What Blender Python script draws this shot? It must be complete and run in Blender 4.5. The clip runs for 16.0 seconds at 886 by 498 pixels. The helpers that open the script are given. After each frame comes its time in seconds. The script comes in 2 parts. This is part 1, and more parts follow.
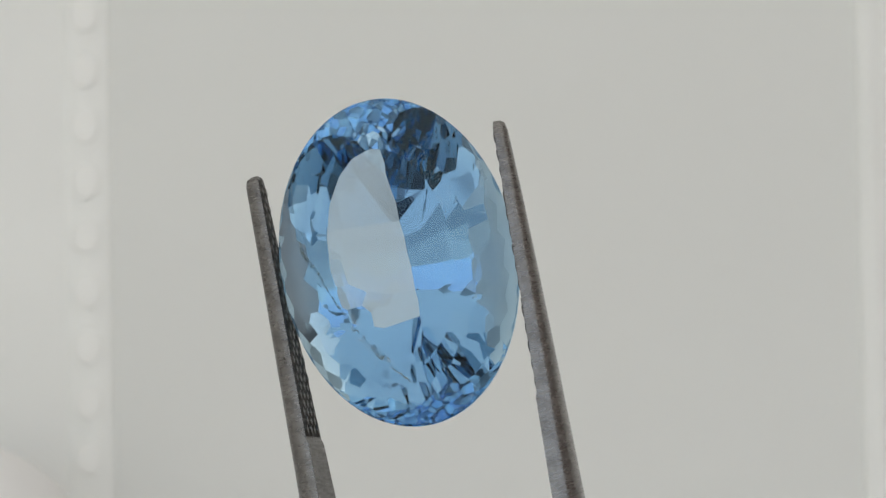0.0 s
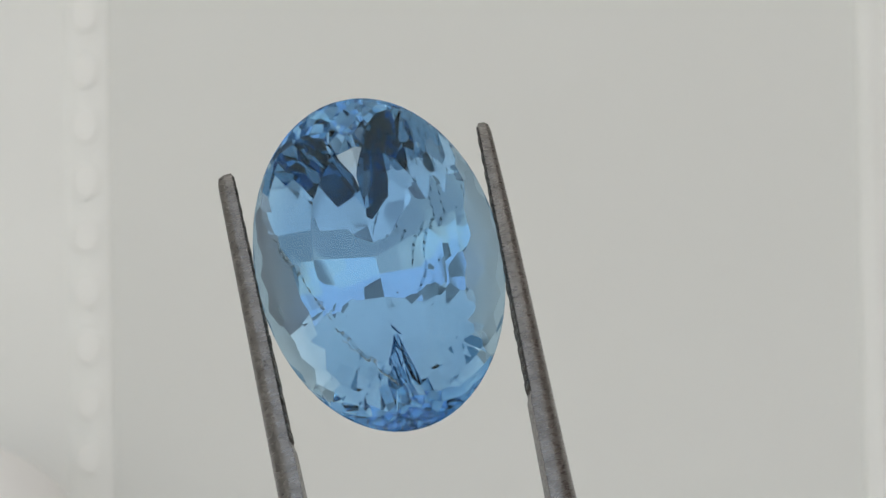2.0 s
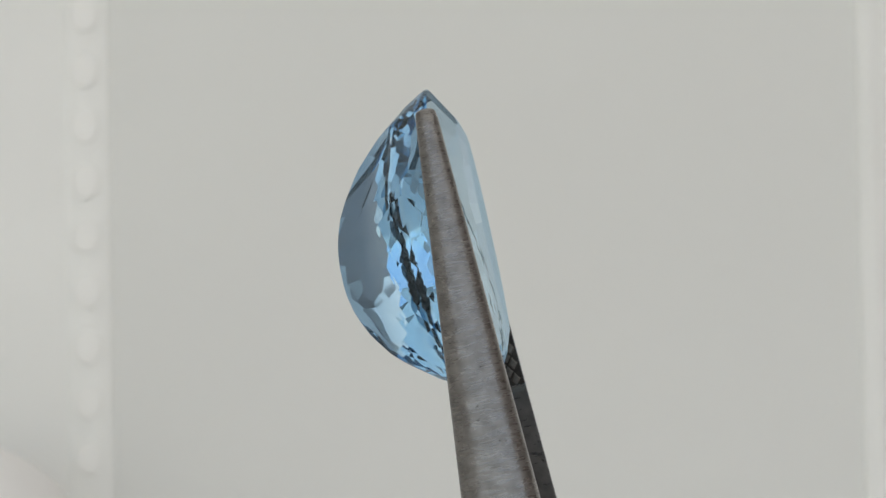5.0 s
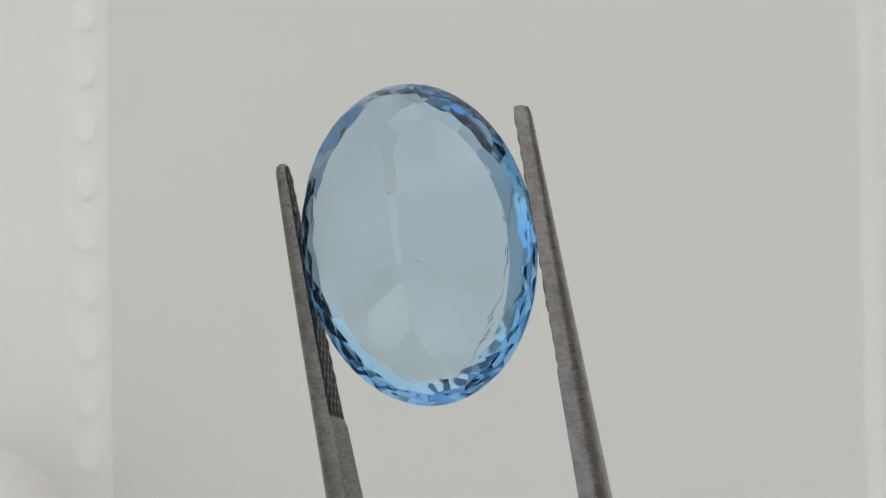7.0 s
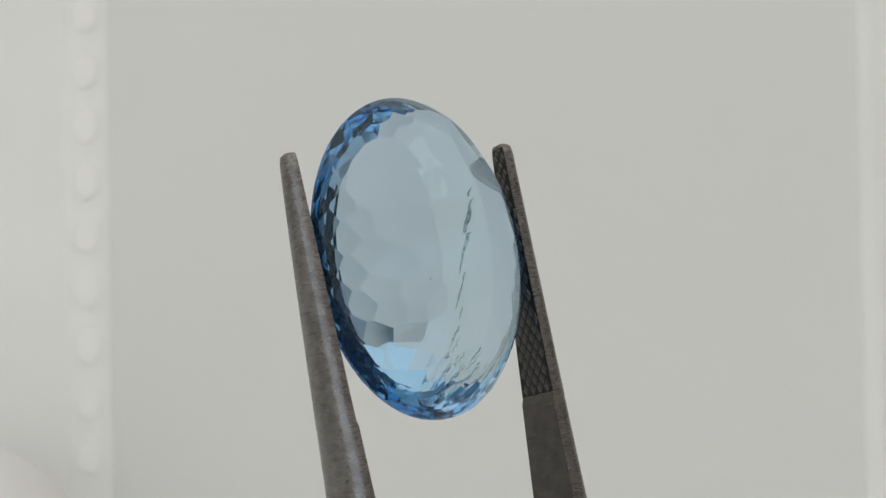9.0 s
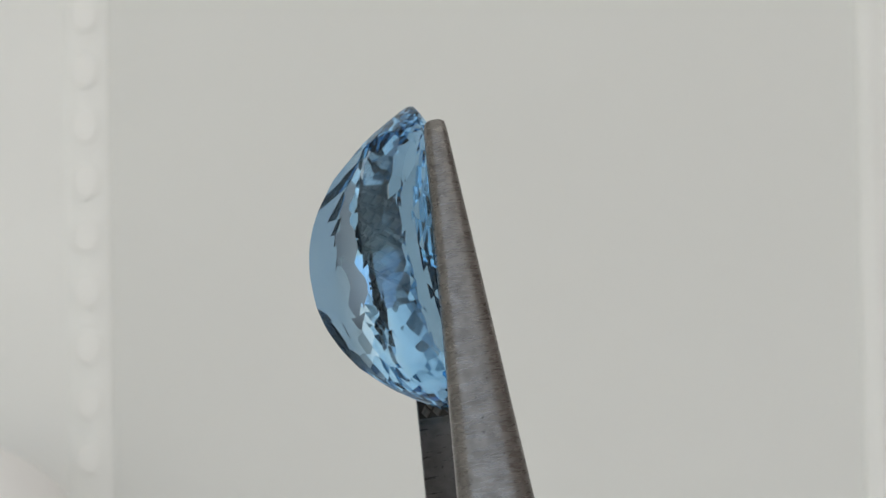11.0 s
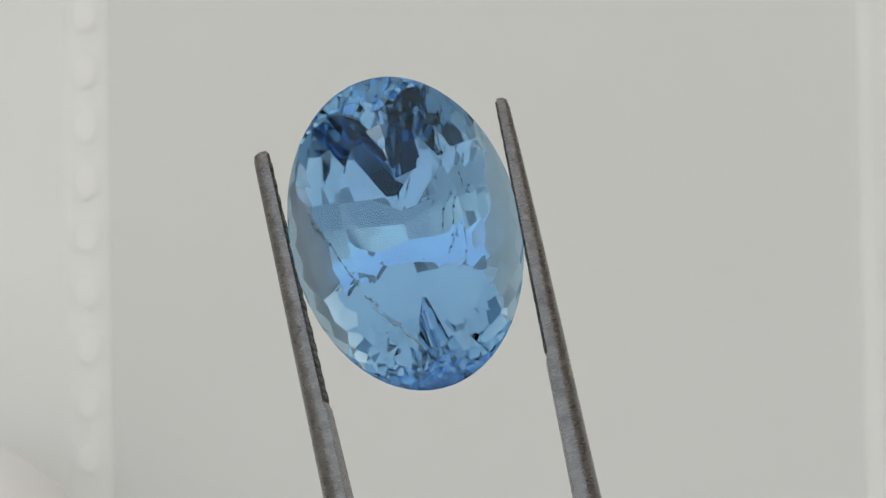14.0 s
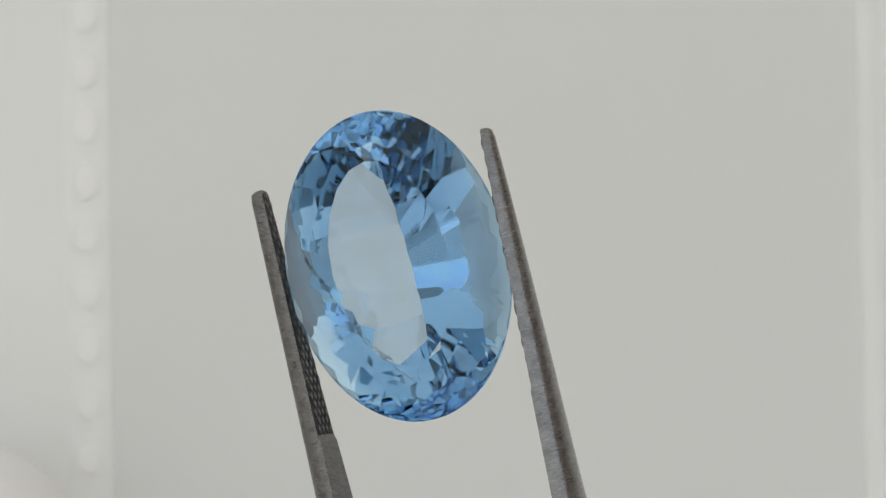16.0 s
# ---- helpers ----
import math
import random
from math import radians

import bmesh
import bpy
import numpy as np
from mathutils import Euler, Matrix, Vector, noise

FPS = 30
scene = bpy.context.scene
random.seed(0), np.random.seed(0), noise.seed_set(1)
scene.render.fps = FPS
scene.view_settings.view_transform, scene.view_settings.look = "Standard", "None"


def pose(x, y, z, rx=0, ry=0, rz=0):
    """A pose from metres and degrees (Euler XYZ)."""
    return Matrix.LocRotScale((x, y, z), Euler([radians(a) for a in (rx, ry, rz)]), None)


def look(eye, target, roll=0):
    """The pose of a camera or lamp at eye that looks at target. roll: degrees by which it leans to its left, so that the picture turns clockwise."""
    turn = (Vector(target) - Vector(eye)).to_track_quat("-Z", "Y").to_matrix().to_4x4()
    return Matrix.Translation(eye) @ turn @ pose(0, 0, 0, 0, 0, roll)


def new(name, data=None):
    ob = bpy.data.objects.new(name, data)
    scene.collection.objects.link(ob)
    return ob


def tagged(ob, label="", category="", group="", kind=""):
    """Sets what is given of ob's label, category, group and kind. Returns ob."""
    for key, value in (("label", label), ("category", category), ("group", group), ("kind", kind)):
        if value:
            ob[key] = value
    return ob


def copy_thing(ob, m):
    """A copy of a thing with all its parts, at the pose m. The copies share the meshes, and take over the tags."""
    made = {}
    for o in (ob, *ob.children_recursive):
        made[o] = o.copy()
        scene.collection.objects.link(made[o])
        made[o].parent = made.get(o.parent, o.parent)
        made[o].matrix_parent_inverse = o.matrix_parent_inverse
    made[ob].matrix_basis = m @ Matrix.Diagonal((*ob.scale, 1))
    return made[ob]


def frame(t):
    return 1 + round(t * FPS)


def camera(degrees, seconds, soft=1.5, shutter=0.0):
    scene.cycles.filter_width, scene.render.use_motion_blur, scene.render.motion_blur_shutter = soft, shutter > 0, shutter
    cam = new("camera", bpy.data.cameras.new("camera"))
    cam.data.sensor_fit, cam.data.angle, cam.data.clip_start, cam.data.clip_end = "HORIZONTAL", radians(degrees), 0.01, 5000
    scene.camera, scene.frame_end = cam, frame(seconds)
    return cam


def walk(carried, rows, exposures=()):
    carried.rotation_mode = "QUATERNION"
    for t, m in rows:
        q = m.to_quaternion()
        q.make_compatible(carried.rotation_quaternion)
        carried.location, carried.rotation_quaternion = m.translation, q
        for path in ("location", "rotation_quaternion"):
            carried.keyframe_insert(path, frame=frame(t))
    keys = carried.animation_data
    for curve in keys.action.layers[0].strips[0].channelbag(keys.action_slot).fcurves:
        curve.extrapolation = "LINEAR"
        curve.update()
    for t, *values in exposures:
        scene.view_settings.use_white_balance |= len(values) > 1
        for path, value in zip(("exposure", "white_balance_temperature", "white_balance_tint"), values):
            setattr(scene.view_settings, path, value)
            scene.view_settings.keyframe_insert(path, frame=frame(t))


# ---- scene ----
cam = camera(30, 16.0, soft=1.35)
cam.data.dof.use_dof = True
cam.data.dof.focus_distance = 0.088
cam.data.dof.aperture_fstop = 125
EYE = 1.2                       # height of the lens over the floor
walk(cam, [(0, pose(0, 0, EYE, 90, 0, 0)), (16, pose(0, 0, EYE, 90, 0, 0))])

# how the tweezers are held: seconds, then millimetres right, up and away from the lens,
# and degrees of twist about their length, lean to the side and lean away
RIG = [
    (0.0, -2.311, -0.562, 86.43, -8.89, 11.93, -9.42),
    (0.5, -2.644, -0.460, 84.95, -0.04, 12.51, -9.30),
    (1.0, -3.261, -0.678, 83.38, 5.81, 13.05, -11.26),
    (1.5, -3.375, -0.617, 83.08, 9.23, 13.00, -11.06),
    (2.0, -3.178, -0.621, 84.17, 3.30, 13.31, -11.01),
    (2.5, -2.867, -0.785, 86.57, -0.06, 13.07, -9.17),
    (3.0, -2.953, -0.767, 88.45, -15.03, 12.44, -7.79),
    (3.5, -2.750, -0.470, 84.40, 4.12, 12.88, -9.40),
    (4.0, -2.145, -0.730, 84.24, 14.66, 13.83, -9.03),
    (4.2, -2.496, -0.469, 85.48, 25.63, 13.83, -9.51),
    (4.5, -2.877, 0.201, 88.01, 54.43, 13.32, -9.26),
    (4.7, -2.115, 0.199, 91.41, 67.56, 12.73, -10.23),
    (5.0, 0.987, 0.546, 93.42, 84.27, 11.80, -9.52),
    (5.2, 0.177, 0.093, 93.22, 95.59, 11.42, -11.16),
    (6.2, -0.625, 0.226, 90.31, 143.00, 10.55, -11.73),
    (7.3, -1.507, 0.372, 87.11, 180.93, 9.59, -12.35),
    (7.5, -1.486, 0.380, 87.04, 188.93, 9.22, -11.69),
    (8.0, -1.470, 0.255, 87.90, 207.20, 8.86, -7.81),
    (8.5, -1.356, -0.295, 87.63, 219.81, 8.63, -8.08),
    (8.7, -1.633, -0.503, 87.76, 218.31, 8.76, -8.47),
    (9.4, -1.002, -0.213, 88.88, 197.00, 9.07, -9.01),
    (10.1, -0.371, 0.078, 90.00, 150.00, 9.38, -9.56),
    (10.8, 0.260, 0.368, 91.12, 104.08, 9.69, -10.10),
    (11.0, -0.525, -0.534, 92.97, 100.27, 10.18, -10.96),
    (11.3, -2.907, 0.050, 93.97, 92.86, 10.87, -10.87),
    (11.5, -2.098, 0.953, 90.34, 67.79, 11.04, -10.35),
    (12.0, -0.966, 0.736, 89.89, 47.56, 11.14, -9.52),
    (12.5, -1.245, 1.518, 91.25, 30.33, 12.36, -9.76),
    (13.0, -1.409, 1.992, 90.19, 14.56, 13.47, -11.50),
    (13.5, -3.209, 1.860, 89.33, 2.91, 13.88, -12.72),
    (14.0, -1.981, 0.984, 89.88, -0.68, 13.53, -8.48),
    (14.5, 0.203, -0.602, 89.79, -0.03, 13.16, -11.49),
    (15.0, -1.600, -0.135, 88.79, 8.89, 14.12, -9.66),
    (15.5, -1.975, -0.286, 90.47, 0.47, 14.38, -8.38),
    (16.0, -2.497, -0.836, 91.21, -11.83, 14.27, -7.22),
]

# ---- world and light ----
world = bpy.data.worlds.new("sky")
scene.world = world
world.use_nodes = True
wn = world.node_tree
sky = wn.nodes.new("ShaderNodeTexSky")
sky.sky_type, sky.sun_disc = "NISHITA", False
sky.sun_elevation, sky.sun_rotation = radians(60), radians(180)
wn.nodes["Background"].inputs["Strength"].default_value = 0.05
wn.links.new(sky.outputs[0], wn.nodes["Background"].inputs["Color"])


def fill_light(name, eye, target, wide, high, watts, colour):
    """A broad area lamp facing target, added as fill."""
    data = bpy.data.lights.new(name, "AREA")
    data.shape, data.size, data.size_y = "RECTANGLE", wide, high
    data.energy, data.color = watts, colour
    lamp = new(name, data)
    lamp.matrix_world = look(eye, target)
    return lamp


# fill from behind the lens, its source unseen
fill_light("south_fill", (0.10, -1.84, 1.16), (0.10, 0, 1.16), 2.88, 2.20, 6.5, (1.0, 0.985, 0.945))
# overhead fill, added to even out light on card and facets
fill_light("ceiling_fill", (0.1, -0.625, 2.345), (0.1, -0.625, 0), 2.8, 2.15, 5.6, (1.0, 0.99, 0.955))
# made-up sun that only brightens the floor reflected in the upper facets
sun_data = bpy.data.lights.new("floor_fill_sun", "SUN")
sun_data.energy, sun_data.angle, sun_data.color = 0.9, radians(0.6), (1.0, 0.97, 0.92)
floor_fill_sun = new("floor_fill_sun", sun_data)
floor_fill_sun.matrix_world = look((0, -4, 6.93), (0, 0, 0))
scene.view_settings.exposure = 0.85
scene.cycles.max_bounces, scene.cycles.glossy_bounces, scene.cycles.transmission_bounces = 16, 8, 12


# ---- materials ----
def material(name):
    m = bpy.data.materials.new(name)
    m.use_nodes = True
    return m, m.node_tree, m.node_tree.nodes["Principled BSDF"]


def noise_node(tree, scale, detail=4.0, stretch=(1, 1, 1)):
    co = tree.nodes.new("ShaderNodeTexCoord")
    mp = tree.nodes.new("ShaderNodeMapping")
    mp.inputs["Scale"].default_value = stretch
    tex = tree.nodes.new("ShaderNodeTexNoise")
    tex.inputs["Scale"].default_value, tex.inputs["Detail"].default_value = scale, detail
    tree.links.new(co.outputs["Object"], mp.inputs["Vector"])
    tree.links.new(mp.outputs["Vector"], tex.inputs["Vector"])
    return tex


def ramp_node(tree, source, stops):
    r = tree.nodes.new("ShaderNodeValToRGB")
    e = r.color_ramp.elements
    while len(e) < len(stops):
        e.new(0.5)
    for el, (p, c) in zip(e, stops):
        el.position, el.color = p, (*c, 1)
    tree.links.new(source, r.inputs[0])
    return r


def bump_node(tree, bsdf, source, strength, distance):
    b = tree.nodes.new("ShaderNodeBump")
    b.inputs["Strength"].default_value, b.inputs["Distance"].default_value = strength, distance
    tree.links.new(source, b.inputs["Height"])
    tree.links.new(b.outputs[0], bsdf.inputs["Normal"])
    return b


def painted(name, base, wear, scale, rough=0.85, relief=0.0004):
    m, tree, p = material(name)
    big = noise_node(tree, scale, 3)
    r = ramp_node(tree, big.outputs["Fac"], [(0.3, wear), (0.7, base)])
    tree.links.new(r.outputs[0], p.inputs["Base Color"])
    p.inputs["Roughness"].default_value = rough
    fine = noise_node(tree, scale * 60, 3)
    bump_node(tree, p, fine.outputs["Fac"], 0.15, relief)
    return m


def steel(name, base, spot, rough):
    """Worn satin steel: fine grinding marks across the blade, small pits and rubbed spots."""
    m, tree, p = material(name)
    marks = noise_node(tree, 2600, 5, (1.0, 0.45, 3.0))
    blot = noise_node(tree, 1500, 5)
    pits = noise_node(tree, 2600, 2)
    c = ramp_node(tree, blot.outputs["Fac"], [(0.34, spot), (0.60, base)])
    pit = ramp_node(tree, pits.outputs["Fac"], [(0.24, (0.35, 0.34, 0.33)), (0.29, (1, 1, 1))])
    mul = tree.nodes.new("ShaderNodeMix")
    mul.data_type, mul.blend_type = "RGBA", "MULTIPLY"
    mul.inputs["Factor"].default_value = 1.0
    tree.links.new(c.outputs[0], mul.inputs["A"])
    tree.links.new(pit.outputs[0], mul.inputs["B"])
    tree.links.new(mul.outputs["Result"], p.inputs["Base Color"])
    p.inputs["Metallic"].default_value = 1.0
    g = ramp_node(tree, marks.outputs["Fac"], [(0.3, (rough - 0.1,) * 3), (0.7, (rough + 0.1,) * 3)])
    tree.links.new(g.outputs[0], p.inputs["Roughness"])
    bump_node(tree, p, marks.outputs["Fac"], 0.32, 0.00003)
    return m


def crystal(name):
    """Clear blue beryl, reflections tinted by depth in place of absorption along the light's path. Every pass along a
    facet deepens the blue.
    """
    m = bpy.data.materials.new(name)
    m.use_nodes = True
    tree = m.node_tree
    tree.nodes.remove(tree.nodes["Principled BSDF"])
    out = tree.nodes["Material Output"]
    inward, along, mix, share = [tree.nodes.new(k) for k in ("ShaderNodeBsdfRefraction", "ShaderNodeBsdfGlossy", "ShaderNodeMixShader", "ShaderNodeFresnel")]
    inward.inputs["Color"].default_value = (0.83, 0.92, 0.975, 1)
    inward.inputs["Roughness"].default_value, inward.inputs["IOR"].default_value = 0.0, 1.577
    along.inputs["Roughness"].default_value = 0.0
    share.inputs["IOR"].default_value = 1.577
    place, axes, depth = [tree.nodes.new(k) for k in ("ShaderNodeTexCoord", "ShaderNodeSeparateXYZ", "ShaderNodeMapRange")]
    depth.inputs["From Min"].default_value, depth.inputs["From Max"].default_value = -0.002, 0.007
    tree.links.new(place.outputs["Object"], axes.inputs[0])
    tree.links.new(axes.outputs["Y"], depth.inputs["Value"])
    # painted by depth: paler under the girdle, where light's path is short
    path_tint = ramp_node(tree, depth.outputs[0], [(0.18, (0.50, 0.70, 0.86)), (0.25, (0.76, 0.85, 0.90)), (0.42, (0.70, 0.82, 0.90)), (0.62, (0.51, 0.655, 0.785))])
    tree.links.new(path_tint.outputs[0], along.inputs["Color"])
    tree.links.new(share.outputs[0], mix.inputs[0])
    tree.links.new(inward.outputs[0], mix.inputs[1])
    tree.links.new(along.outputs[0], mix.inputs[2])
    tree.links.new(mix.outputs[0], out.inputs["Surface"])
    return m


WALL = painted("matt off-white wall paint", (0.84, 0.835, 0.815), (0.82, 0.815, 0.795), 3.0)
# colour chosen to throw pinkish, dimmer bounce light on the right
ROSE = painted("rose-grey tint of the unseen wall", (0.52, 0.465, 0.455), (0.49, 0.435, 0.425), 3.0)
PANEL = painted("pale grey card", (0.838, 0.848, 0.814), (0.813, 0.82, 0.790), 4.0, 0.9, 0.0002)
FOAM = painted("white foam", (0.93, 0.935, 0.905), (0.91, 0.915, 0.885), 9.0, 0.9)
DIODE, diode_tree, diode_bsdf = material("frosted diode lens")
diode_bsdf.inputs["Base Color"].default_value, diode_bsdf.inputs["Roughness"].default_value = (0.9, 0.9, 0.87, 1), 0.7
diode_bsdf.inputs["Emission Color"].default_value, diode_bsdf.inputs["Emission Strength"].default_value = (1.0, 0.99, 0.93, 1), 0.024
GLOW = painted("dimly lit white diffuser", (0.93, 0.935, 0.905), (0.91, 0.915, 0.885), 9.0, 0.9)
glow_bsdf = GLOW.node_tree.nodes["Principled BSDF"]
glow_bsdf.inputs["Emission Color"].default_value, glow_bsdf.inputs["Emission Strength"].default_value = (1.0, 0.99, 0.93, 1), 0.012
CLOTH = painted("white cloth", (0.90, 0.885, 0.87), (0.87, 0.855, 0.84), 14.0, 0.95)
FLOOR = painted("grey floor", (0.84, 0.83, 0.81), (0.80, 0.79, 0.77), 5.0, 0.6)
DARK_SLAB = painted("black of the unseen slabs", (0.016, 0.015, 0.015), (0.010, 0.010, 0.010), 40.0, 0.95, 0.002)
FRAME = painted("white window paint", (0.8, 0.8, 0.78), (0.74, 0.74, 0.72), 8.0, 0.4)
STEEL = steel("satin steel", (0.240, 0.231, 0.219), (0.180, 0.172, 0.162), 0.29)
# inner steels darkened in colour for the shade between blades and knurls
STEEL_INNER = steel("shaded inner steel", (0.11, 0.103, 0.096), (0.085, 0.08, 0.075), 0.34)
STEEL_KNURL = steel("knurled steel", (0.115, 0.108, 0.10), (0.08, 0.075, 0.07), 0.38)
STEEL_GAP_SHADE = steel("shaded gap steel", (0.045, 0.042, 0.039), (0.03, 0.028, 0.026), 0.5)
BERYL = crystal("blue beryl")
FEATHER, feather_tree, feather_bsdf = material("healed fracture")
feather_tone = ramp_node(feather_tree, noise_node(feather_tree, 1800, 4).outputs["Fac"], [(0.36, (0.34, 0.36, 0.34)), (0.58, (0.82, 0.84, 0.82))])
feather_tree.links.new(feather_tone.outputs[0], feather_bsdf.inputs["Base Color"])
feather_bsdf.inputs["Metallic"].default_value, feather_bsdf.inputs["Roughness"].default_value = 0.3, 0.2
feather_clear, feather_mix = feather_tree.nodes.new("ShaderNodeBsdfTransparent"), feather_tree.nodes.new("ShaderNodeMixShader")
feather_clear.inputs["Color"].default_value = (0.86, 0.91, 0.93, 1)
feather_holes = ramp_node(feather_tree, noise_node(feather_tree, 2600, 3).outputs["Fac"], [(0.42, (0.06, 0.06, 0.06)), (0.66, (0.9, 0.9, 0.9))])
feather_tree.links.new(feather_holes.outputs[0], feather_mix.inputs[0])
feather_tree.links.new(feather_clear.outputs[0], feather_mix.inputs[1])
feather_tree.links.new(feather_bsdf.outputs[0], feather_mix.inputs[2])
feather_tree.links.new(feather_mix.outputs[0], feather_tree.nodes["Material Output"].inputs["Surface"])
SPECK = painted("dark mineral speck", (0.02, 0.02, 0.02), (0.04, 0.035, 0.03), 900.0, 0.6)


# ---- building helpers ----
def mesh_from(bm, name, mat, smooth=False):
    me = bpy.data.meshes.new(name)
    bmesh.ops.recalc_face_normals(bm, faces=bm.faces)
    for f in bm.faces:
        f.smooth = smooth
    bm.to_mesh(me)
    bm.free()
    me.materials.append(mat)
    return me


def part(name, bm, mat, parent=None, label="", smooth=False):
    ob = new(name, mesh_from(bm, name, mat, smooth))
    if parent:
        ob.parent = parent
    return tagged(ob, label)


def block(bm, lo, hi):
    m = Matrix.LocRotScale([(a + b) / 2 for a, b in zip(lo, hi)], None, [b - a for a, b in zip(lo, hi)])
    return bmesh.ops.create_cube(bm, size=1, matrix=m)["verts"]


def boxes(name, mat, spans, label, category):
    bm = bmesh.new()
    for lo, hi in spans:
        block(bm, lo, hi)
    return tagged(part(name, bm, mat), label, category, kind="structure")


# ---- the room ----
X0, X1, Y0, Y1, H = -1.4, 1.6, -1.8, 0.645, 2.4
boxes("floor", FLOOR, [((X0 - 0.1, Y0 - 0.1, -0.1), (X1 + 0.1, Y1 + 0.1, 0))], "plain pale floor of the room", "floor")
boxes("ceiling", WALL, [((X0 - 0.1, Y0 - 0.1, H), (X1 + 0.1, Y1 + 0.1, H + 0.1))], "plain off-white painted ceiling", "ceiling")
boxes("wall_north", WALL, [((X0 - 0.1, Y1, 0), (X1 + 0.1, Y1 + 0.1, H))], "plain off-white wall behind the card", "wall")
# unseen wall, tinted to shade the backdrop's right side
boxes("wall_east", ROSE, [((X1, Y0, 0), (X1 + 0.1, Y1, H))], "unseen side wall tinted rose-grey to dim and warm the right", "wall")


# unseen black slabs, added so that some facets reflect dark
slab_mesh = bmesh.new()
block(slab_mesh, (-0.36, -0.31, 0.0), (0.36, 0.31, 0.012))
bmesh.ops.bevel(slab_mesh, geom=[e for e in slab_mesh.edges if e.verts[0].co.z > 0.01 and e.verts[1].co.z > 0.01], offset=0.005, segments=2, affect="EDGES")
rug = tagged(part("rug", slab_mesh, DARK_SLAB), "unseen black slab added on the floor to darken the stone's facets", "rug", group="rugs on the floor")
rug.location = (-0.44, -0.33, 0)
copy_thing(rug, pose(0.44, -0.33, 0))


def wall_with_window(name, along, at, thick, a0, a1, w0, w1, z0, z1):
    def span(p, q, lo, hi):
        if along == "y":
            return ((min(at, at + thick), p, lo), (max(at, at + thick), q, hi))
        return ((p, min(at, at + thick), lo), (q, max(at, at + thick), hi))
    return boxes(name, WALL, [span(a0, w0, 0, H), span(w1, a1, 0, H), span(w0, w1, 0, z0), span(w0, w1, z1, H)],
                 "off-white wall behind the lens with an added window opening", "wall")


def window(name, along, at, w0, w1, z0, z1):
    """A white frame with one mullion, set in the wall's opening."""
    root = new(name)
    tagged(root, "unseen white-painted window frame added round the south fill lamp", "window", kind="structure")
    mid = (w0 + w1) / 2
    for n, p, q, lo, hi in (("window_frame", w0, w0 + 0.05, z0, z1), ("window_frame", w1 - 0.05, w1, z0, z1),
                            ("window_frame", w0 + 0.05, w1 - 0.05, z1 - 0.05, z1), ("window_sill", w0 + 0.05, w1 - 0.05, z0, z0 + 0.05),
                            ("mullion", mid - 0.02, mid + 0.02, z0 + 0.05, z1 - 0.05)):
        bm = bmesh.new()
        if along == "y":
            block(bm, (at + 0.03, p, lo), (at + 0.09, q, hi))
        else:
            block(bm, (p, at + 0.03, lo), (q, at + 0.09, hi))
        part(n, bm, FRAME, root)
    return root


boxes("wall_west", WALL, [((X0 - 0.1, Y0, 0), (X0, Y1, H))], "plain off-white side wall", "wall")
# unseen window, added to house the fill from behind the lens
wall_with_window("wall_south", "x", Y0, -0.1, X0, X1, -1.35, 1.55, 0.05, 2.27)
window("window_1", "x", Y0 - 0.12, -1.35, 1.55, 0.05, 2.27)


def ceiling_light(name, x0, x1, y0, y1, label):
    """A flush light: a shallow frame round a white diffuser."""
    root = new(name)
    for lo, hi in (((x0 - 0.04, y0 - 0.04), (x0, y1 + 0.04)), ((x1, y0 - 0.04), (x1 + 0.04, y1 + 0.04)), ((x0, y0 - 0.04), (x1, y0)), ((x0, y1), (x1, y1 + 0.04))):
        bm = bmesh.new()
        block(bm, (*lo, 2.35), (*hi, 2.4))
        part("frame", bm, FRAME, root)
    bm = bmesh.new()
    block(bm, (x0, y0, 2.36), (x1, y1, 2.38))
    part("diffuser", bm, FRAME, root)
    return tagged(root, label, "ceiling light")


# unseen fixture, added to go with the overhead fill
ceiling_light("ceiling_light", -1.3, 1.5, -1.70, 0.45, "large unseen ceiling panel with a white diffuser, added for even light")


# ---- the backdrop: a grey card between a light strip and a foam strip ----
def backdrop_card():
    bm = bmesh.new()
    block(bm, (-0.1300, 0.606, 0), (0.1600, 0.644, H))
    return tagged(part("backdrop_card", bm, PANEL), "plain pale grey card standing behind the stone", "backdrop card", kind="structure")


def strip_mesh(x0, x1, lean, proud):
    """An upright strip with a softly rounded front."""
    bm = bmesh.new()
    nx, nz, z0, z1 = 30, 960, 0.0, H
    grid = []
    for k in range(nz + 1):
        z = z0 + (z1 - z0) * k / nz
        row = []
        for i in range(nx + 1):
            f = i / nx
            edge = math.sin(math.pi * f) ** 0.6
            depth = proud * edge + 0.0008 * noise.noise((f * 2, z * 30, 3.1)) * edge
            x = x0 + (x1 - x0) * f + lean * max(-0.3, min(0.3, z - EYE))
            row.append(bm.verts.new((x, 0.6057 - depth, z)))
        grid.append(row)
    for a, b in zip(grid, grid[1:]):
        for i in range(nx):
            bm.faces.new((a[i], a[i + 1], b[i + 1], b[i]))
    back = [[bm.verts.new((row[i].co.x, 0.643, row[i].co.z)) for i in (0, -1)] for row in (grid[0], grid[-1])]
    left, right = [r[0] for r in grid], [r[-1] for r in grid]
    bm.faces.new(left + [back[1][0], back[0][0]])
    bm.faces.new(right + [back[1][1], back[0][1]])
    bm.faces.new((back[0][0], back[0][1], back[1][1], back[1][0]))
    bm.faces.new(grid[0] + [back[0][1], back[0][0]])
    bm.faces.new(grid[-1] + [back[1][1], back[1][0]])
    return bm


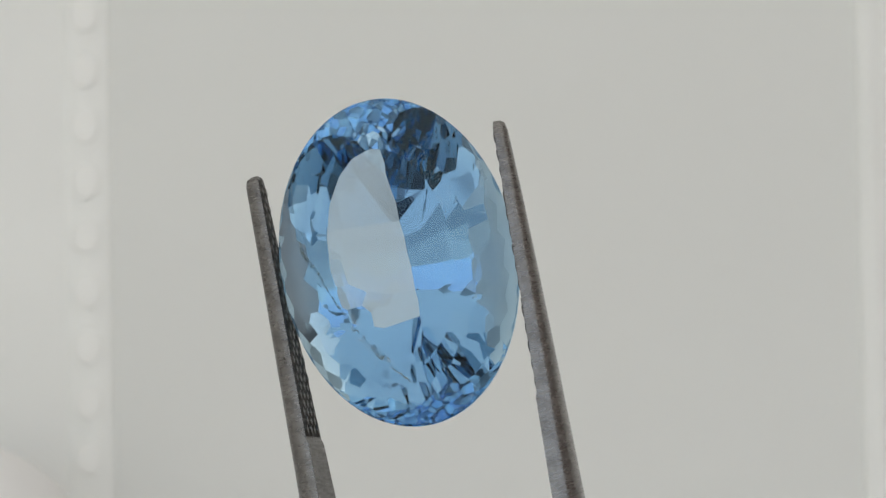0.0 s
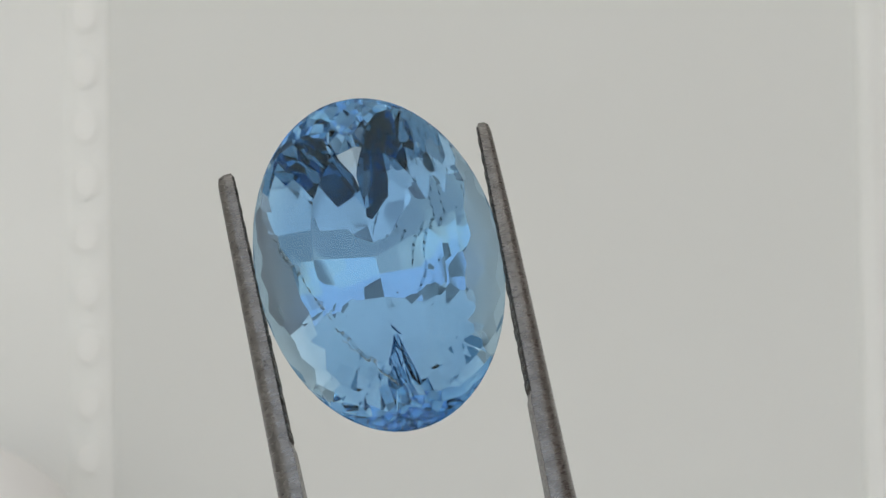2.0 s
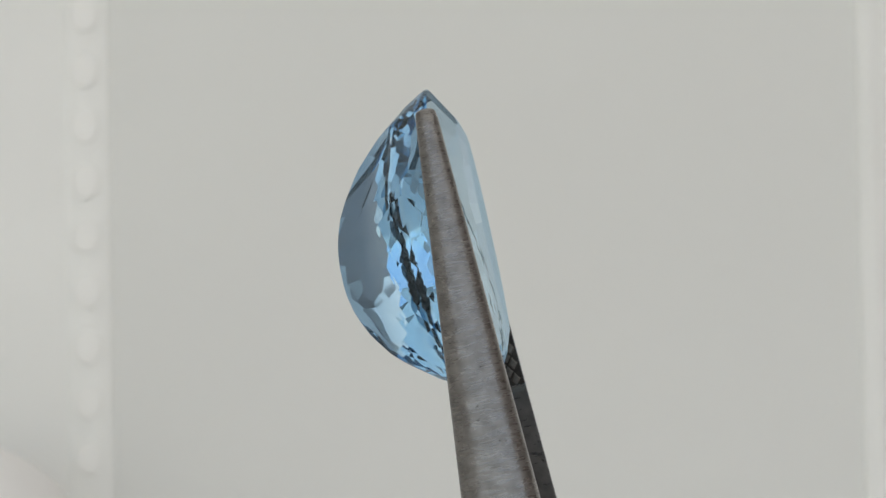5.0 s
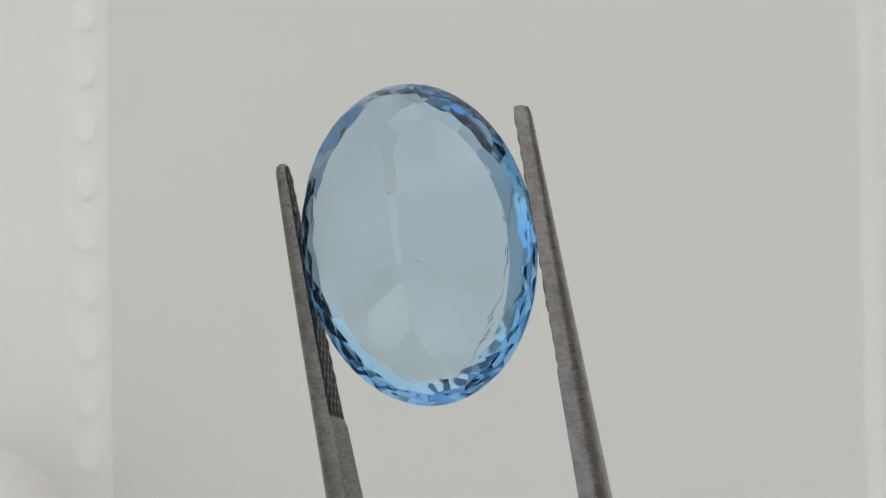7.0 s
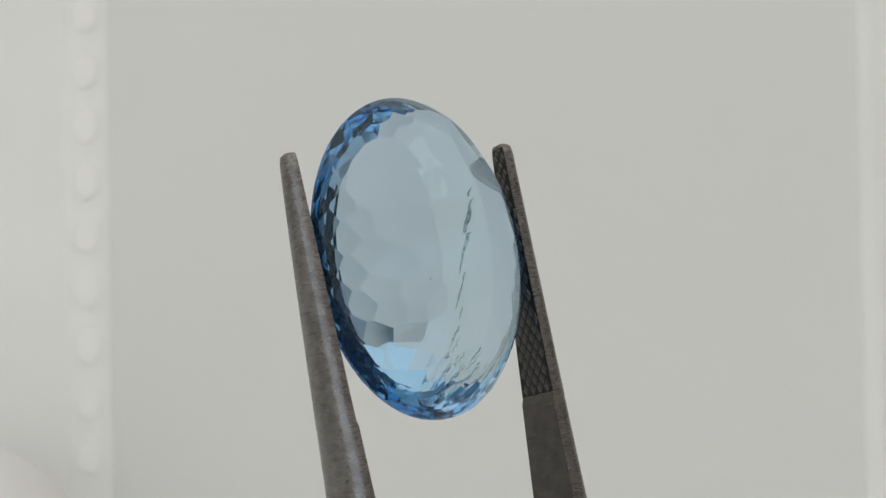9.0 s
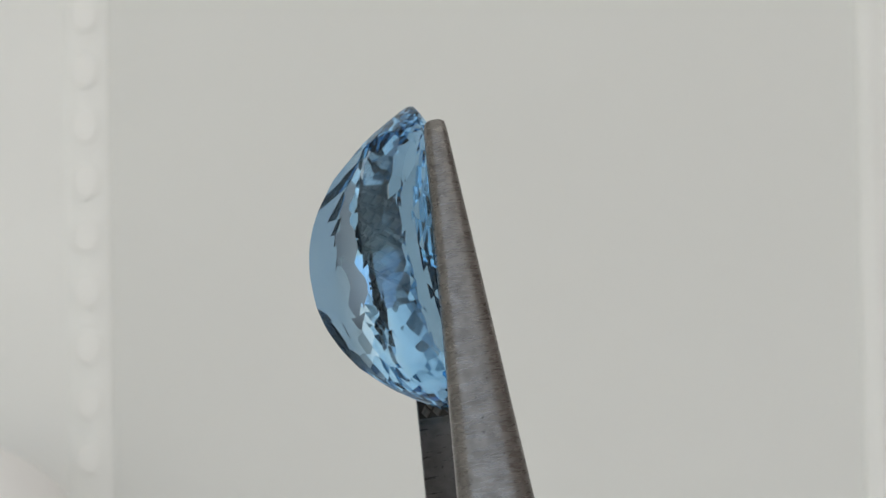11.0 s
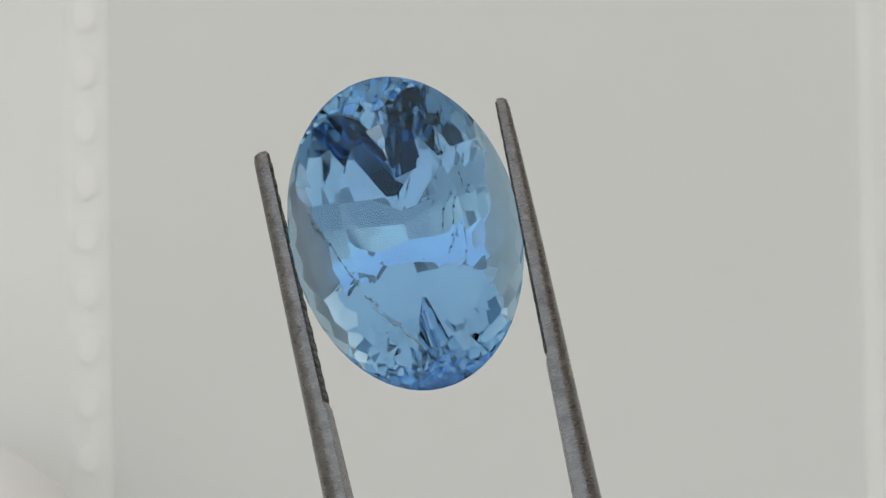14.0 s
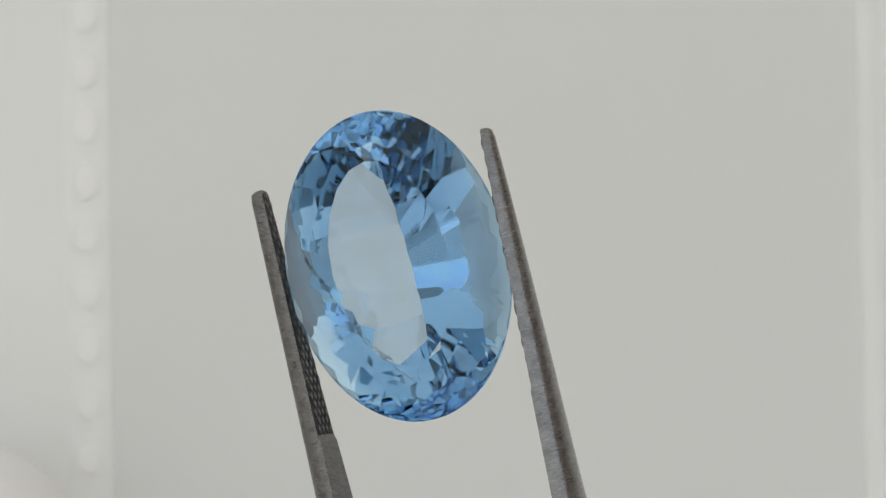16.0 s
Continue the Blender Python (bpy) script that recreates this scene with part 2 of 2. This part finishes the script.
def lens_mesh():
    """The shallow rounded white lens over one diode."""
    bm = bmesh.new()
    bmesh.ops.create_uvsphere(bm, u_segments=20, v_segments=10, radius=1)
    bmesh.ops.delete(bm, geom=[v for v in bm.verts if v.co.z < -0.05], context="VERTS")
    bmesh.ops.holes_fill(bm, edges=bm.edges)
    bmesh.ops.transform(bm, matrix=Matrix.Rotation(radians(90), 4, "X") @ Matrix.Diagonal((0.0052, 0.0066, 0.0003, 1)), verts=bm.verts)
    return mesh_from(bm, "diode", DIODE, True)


for x0, x1, x2, lean, label in ((-0.178, -0.1385, -0.1215, -0.012, "white light strip with dim diodes beside the grey card"),
                                (0.20, 0.1625, 0.1525, -0.022, "smooth white padded foam strip beside the grey card")):
    lit = x0 < 0
    strip = tagged(new("light_strip" if lit else "foam_strip"), label, "light strip" if lit else "foam strip")
    middle = x1 + 0.5 * (x2 - x1)
    part("backing", strip_mesh(min(x0, middle), max(x0, middle), lean, 0.0016), FOAM, strip, smooth=True)
    part("edging", strip_mesh(min(x1, x2), max(x1, x2), lean, 0.0026), GLOW if lit else FOAM, strip, "rounded white edge", smooth=True)
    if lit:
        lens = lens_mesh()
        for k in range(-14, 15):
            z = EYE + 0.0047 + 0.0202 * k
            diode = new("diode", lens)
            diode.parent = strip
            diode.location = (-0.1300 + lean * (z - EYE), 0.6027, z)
backdrop_card()


def bolster():
    """A padded post with a rounded top."""
    bm = bmesh.new()
    profile = [(0.0, 0.0), (0.050, 0.0), (0.054, 0.010)] + [(0.054, 0.1 * k) for k in range(1, 11)]
    profile += [(0.054 * math.cos(radians(a)), EYE - 0.115 + 0.054 * math.sin(radians(a))) for a in range(0, 91, 9)]
    rings = [[bm.verts.new((-0.165 + r * math.cos(a), 0.535 + r * math.sin(a), z)) for a in [2 * math.pi * k / 40 for k in range(40)]]
             for r, z in profile[1:-1]]
    for a, b in zip(rings, rings[1:]):
        for i in range(40):
            bm.faces.new((a[i], a[(i + 1) % 40], b[(i + 1) % 40], b[i]))
    bm.faces.new(rings[0])
    bm.faces.new(rings[-1])
    return bm


tagged(part("bolster", bolster(), CLOTH, smooth=True), "white cloth-covered bolster with a rounded top", "bolster")


# ---- the stone ----
GIRDLE_W, GIRDLE_L, CROWN, PAVILION, RIM = 6.28, 8.75, 1.60, 6.88, 0.16     # half width, half length, heights, girdle in mm
MM = 0.001


def slice_off(bm, co, no):
    """Grinds one flat facet: removes all beyond the plane."""
    geom = bm.verts[:] + bm.edges[:] + bm.faces[:]
    res = bmesh.ops.bisect_plane(bm, geom=geom, plane_co=co, plane_no=no, dist=1e-5, clear_outer=True)
    rim = [e for e in res["geom_cut"] if isinstance(e, bmesh.types.BMEdge) and e.is_boundary]
    if len(rim) > 2:
        bmesh.ops.contextual_create(bm, geom=rim)


def half_width(h):
    return GIRDLE_W * (1 - (h / PAVILION) ** 1.3)


def half_length(h):
    return GIRDLE_L * (1 - (h / PAVILION) ** 1.12) ** 0.45


def keel_depth(w):
    return PAVILION * (1 - abs(w / GIRDLE_L) ** 2.22) ** 0.893


def cut_stone():
    """An oval mixed cut: flat table, faceted crown, thin girdle, rounded pavilion in staggered rows, long keel.
    Across is x, along is z, the table looks towards -y."""
    bm = bmesh.new()
    block(bm, (-8, -CROWN, -11), (8, 9, 11))
    rnd = random.Random(SEED)
    # girdle
    for k in range(64):
        a = 2 * math.pi * (k + 0.5) / 64
        p = Vector((GIRDLE_W * math.cos(a), 0, GIRDLE_L * math.sin(a)))
        slice_off(bm, p, Vector((math.cos(a) / GIRDLE_W, 0, math.sin(a) / GIRDLE_L)).normalized())
    # crown: rows of (way in from girdle to table, slope, count, shift)
    for k_in, slope, count, shift in ((0.03, 43, 40, 0.5), (0.40, 31, 20, 0.0), (0.90, 19, 20, 0.5)):
        for k in range(count):
            a = 2 * math.pi * (k + shift) / count
            b, l = GIRDLE_W - 2.95 * k_in, GIRDLE_L - 2.95 * k_in
            p = Vector((b * math.cos(a), -0.04 - (CROWN - 0.04) * k_in ** 0.9, l * math.sin(a)))
            n = Vector((math.cos(a) / b, 0, math.sin(a) / l)).normalized()
            s = radians(slope + rnd.uniform(-0.8, 0.8))
            slice_off(bm, p, Vector((n.x * math.sin(s), -math.cos(s), n.z * math.sin(s))))
    # pavilion: staggered rows of diamonds from the girdle down
    for row, share in enumerate((0.03, 0.075, 0.145, 0.25, 0.40, 0.58, 0.77)):
        count = AROUND if share < 0.65 else 18
        for k in range(count):
            a = 2 * math.pi * (k + 0.5 * (row % 2)) / count + rnd.uniform(-0.008, 0.008)
            h, e = PAVILION * (share + rnd.uniform(-0.003, 0.003)), 0.01
            b, l = half_width(h), half_length(h)
            db, dl = (half_width(h + e) - half_width(h - e)) / (2 * e), (half_length(h + e) - half_length(h - e)) / (2 * e)
            u, w, sag = b * math.cos(a), l * math.sin(a), 0.45 * h / PAVILION
            n = Vector((u / b ** 2, -(u * u * db / b ** 3 + w * w * dl / l ** 3), w / l ** 2)).normalized()
            n += Vector([rnd.uniform(-1, 1) * (0.012 if row < 4 else 0.024) for _ in range(3)])
            slice_off(bm, Vector((u, RIM + h, w - sag)), n.normalized())
    # the keel: broad facets that meet in a line along the stone
    for side in (-1, 1):
        for w in (-4.2, -2.5, -0.8, 0.9, 2.6, 4.3):
            w += side * 0.42
            fall = -(keel_depth(w + 0.01) - keel_depth(w - 0.01)) / 0.02 + rnd.uniform(-0.035, 0.035)
            steep = math.sqrt(max(0.2, math.tan(radians(KEEL + rnd.uniform(-0.7, 0.7))) ** 2 - (0.1 if w > 0 else 0.7) * fall ** 2))
            slice_off(bm, Vector((0, RIM + keel_depth(w), w - 0.45 * keel_depth(w) / PAVILION)), Vector((side * steep, 1, fall)).normalized())
    bmesh.ops.scale(bm, vec=(MM,) * 3, verts=bm.verts)
    return bm


KEEL, AROUND, SEED = 42.0, 28, 147       # degrees from the table's plane to the keel's facets, diamonds in one row, chance of the cut
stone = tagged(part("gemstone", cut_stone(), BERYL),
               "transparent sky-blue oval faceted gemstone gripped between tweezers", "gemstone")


def sliver(a, b, wide, lean, seed):
    """A jagged lens-thin flake of a healed crack from a to b, millimetres within the stone."""
    a, b, rnd = Vector(a), Vector(b), random.Random(seed)
    along = (b - a).normalized()
    flat = along.cross(Vector((math.sin(lean), math.cos(lean), 0.2))).normalized()
    thin = along.cross(flat).normalized()
    bm, rings, n = bmesh.new(), [], 9
    for k in range(n + 1):
        f = k / n
        w = 0.65 * wide * math.sin(math.pi * (0.04 + 0.92 * f)) * rnd.uniform(0.5, 1.1) + 0.02
        mid = a.lerp(b, f) + flat * rnd.uniform(-0.14, 0.14) * wide + thin * rnd.uniform(-0.06, 0.06)
        rings.append([bm.verts.new((mid + flat * x * w + thin * y * 0.018) * MM) for x, y in ((-0.5, 0), (0, 1), (0.5, 0), (0, -1))])
    for p, q in zip(rings, rings[1:]):
        for i in range(4):
            bm.faces.new((p[i], p[(i + 1) % 4], q[(i + 1) % 4], q[i]))
    bm.faces.new(rings[0])
    bm.faces.new(rings[-1])
    return bm


for a, b, wide, lean in (((-4.9, -0.35, 2.3), (-3.6, -0.7, -0.9), 0.48, 0.6), ((-3.7, -0.7, -0.8), (-2.9, -0.9, -2.6), 0.16, 0.2),
                         ((-2.9, -0.9, -2.9), (-2.0, -0.9, -4.2), 0.22, 0.9), ((-2.1, -0.9, -4.3), (-1.2, -0.8, -5.2), 0.36, 0.3),
                         ((-1.3, -0.7, -5.3), (-0.2, -0.5, -6.6), 0.30, 1.1), ((-2.6, -0.6, -3.6), (-1.8, -0.4, -4.6), 0.16, 1.6)):
    part("inclusion", sliver(a, b, wide, lean, int(wide * 100)), FEATHER, stone, "pale grey healed crack inside the stone")
for u, v, w, r in ((0.6, 2.4, -1.6, 0.05), (-0.9, 1.4, 1.4, 0.035), (2.1, 1.5, -3.4, 0.03), (-2.0, 1.0, -4.9, 0.04)):
    bm = bmesh.new()
    bmesh.ops.create_icosphere(bm, subdivisions=1, radius=r * MM, matrix=Matrix.Translation((u * MM, v * MM, w * MM)))
    part("speck", bm, SPECK, stone, "tiny dark speck inside the stone")


# ---- the tweezers ----
TIP, KNURL = {-1: 6.06, 1: 5.83}, 14.2       # tips over the stone's centre, length of the knurled grip, mm
# down from the tip: inner face from the middle, thickness, half width, all mm
PROFILE = [(0.0, 6.45, 0.50, 0.36), (0.12, 6.43, 0.68, 0.48), (0.5, 6.42, 0.76, 0.54), (14.2, 6.07, 1.04, 1.38), (14.5, 5.98, 1.12, 1.40),
           (25, 5.70, 1.36, 2.06), (45, 5.0, 1.45, 3.2), (62, 4.2, 1.45, 3.9), (85, 2.7, 1.35, 4.1), (108, 0.7, 1.3, 3.6), (122, 0.5, 1.3, 3.2), (128, 0.5, 1.2, 2.4)]


def at_profile(d):
    for a, b in zip(PROFILE, PROFILE[1:]):
        if d <= b[0]:
            f = (d - a[0]) / (b[0] - a[0])
            return [p + (q - p) * f for p, q in zip(a, b)][1:]
    return PROFILE[-1][1:]


def centre_line(side, d):
    """How far the blade's middle stands towards the lens from the stone's plane, and sideways, mm."""
    f = min(d, 70) / 25
    return 0.15 + (-0.39 if side < 0 else -0.32) * f, -0.487 * min(d, 25) / 25


def blade_mesh(side):
    bm = bmesh.new()
    rings = []
    stops = sorted(set([p[0] for p in PROFILE] + [x * 1.0 for x in range(1, 126, 2)]))
    for d in stops:
        inner, thick, half = at_profile(d)
        thick, half = thick * (1.10 - (0.27 * math.exp(-d / 5) if side > 0 else 0)), half * 1.11
        v, slide = centre_line(side, d)
        ru, rw = thick * 0.72, min(1.75, half * 0.94)
        shape = [(inner, -half), (inner, half)]
        for k in range(7):
            a = radians(90 * k / 6)
            shape.append((inner + thick - ru + ru * math.sin(a) ** 0.84, half - rw + rw * max(0, math.cos(a)) ** 0.84))
        for k in range(7):
            a = radians(90 * k / 6)
            shape.append((inner + thick - ru + ru * max(0, math.cos(a)) ** 0.84, -half + rw - rw * math.sin(a) ** 0.84))
        rings.append([bm.verts.new(((side * u + slide) * MM, -(v + w) * MM, (TIP[side] - d) * MM)) for u, w in shape])
    n = len(rings[0])
    for a, b in zip(rings, rings[1:]):
        for i in range(n):
            bm.faces.new((a[i], a[(i + 1) % n], b[(i + 1) % n], b[i]))
    bm.faces.new(rings[0])
    bm.faces.new(rings[-1])
    return bm


def knurl_mesh(side):
    """One small blunt diamond of the gripping face."""
    bm = bmesh.new()
    corners = ((0.42, 0), (0, 0.31), (-0.42, 0), (0, -0.31))
    base = [bm.verts.new((0, dw * MM, dd * MM)) for dd, dw in corners]
    top = [bm.verts.new((-side * 0.10 * MM, dw * 0.6 * MM, dd * 0.6 * MM)) for dd, dw in corners]
    bm.faces.new(top)
    bm.faces.new(base)
    for i in range(4):
        bm.faces.new((base[i], base[(i + 1) % 4], top[(i + 1) % 4], top[i]))
    return mesh_from(bm, "knurl", STEEL_KNURL)


def knurling(side, blade):
    """Staggered rows of diamonds from the tip down."""
    data, rnd = knurl_mesh(side), random.Random(11)
    row, d = 0, 0.40
    while d < KNURL - 0.2:
        inner, thick, half = at_profile(d)
        v, slide = centre_line(side, d)
        m = int(half / 0.68) + 2
        for k in range(-m, m + 1):
            w = (k + 0.5 * (row % 2)) * 0.68
            if abs(w) < half - 0.06:
                piece = new("knurl", data)
                piece.parent = blade
                piece.location = ((side * (inner + 0.008) + slide) * MM, -(v + w) * MM, (TIP[side] - d) * MM)
                piece.scale = (rnd.uniform(0.8, 1.0), min(1, (half - abs(w) + 0.08) / 0.31), 1)
        row += 1
        d += 0.46


def shade_sheet(side, depths):
    """A thin sheet on the blade's inner face that carries its painted shade."""
    bm, rings = bmesh.new(), []
    for d in depths:
        inner, thick, half = at_profile(d)
        v, slide = centre_line(side, d)
        rings.append([bm.verts.new(((side * (inner + o) + slide) * MM, -(v + k * (half * 1.1 - 0.03)) * MM, (TIP[side] - d) * MM))
                      for k, o in ((-1, -0.012), (1, -0.012), (1, 0.05), (-1, 0.05))])
    for p, q in zip(rings, rings[1:]):
        for i in range(4):
            bm.faces.new((p[i], p[(i + 1) % 4], q[(i + 1) % 4], q[i]))
    bm.faces.new(rings[0])
    bm.faces.new(rings[-1])
    return bm


tweezers = tagged(new("tweezers"), "worn grey steel gem tweezers with knurled tips holding the stone", "tweezers")
for side in (-1, 1):
    blade = part("blade", blade_mesh(side), STEEL, tweezers, "satin steel tapered blade", smooth=True)
    blade.data.set_sharp_from_angle(angle=radians(38))
    # shade among the knurls and along the inner face, laid on as dark sheets
    part("grip_face", shade_sheet(side, (0.2, 0.5, 7.0, 14.1)), STEEL_GAP_SHADE, blade, "gripping face, coloured dark for shade between the knurls")
    part("inner_face", shade_sheet(side, (14.12, 14.2, 14.5, 25, 45, 62, 85)), STEEL_INNER, blade, "inner face, coloured dark for shade between the blades")
    knurling(side, blade)


def held(t, x, up, away, twist, lean, tilt):
    return Matrix.Translation((x * MM, away * MM, EYE + up * MM)) @ pose(0, 0, 0, 0, -lean, 0) @ pose(0, 0, 0, tilt, 0, 0) @ pose(0, 0, 0, 0, 0, twist)


def motions():
    seat = pose(-0.085 * MM, 0, 0, -0.25, -0.16, 0.8)
    walk(tweezers, [(r[0], held(*r)) for r in RIG])
    walk(stone, [(r[0], held(*r) @ seat) for r in RIG])


motions()
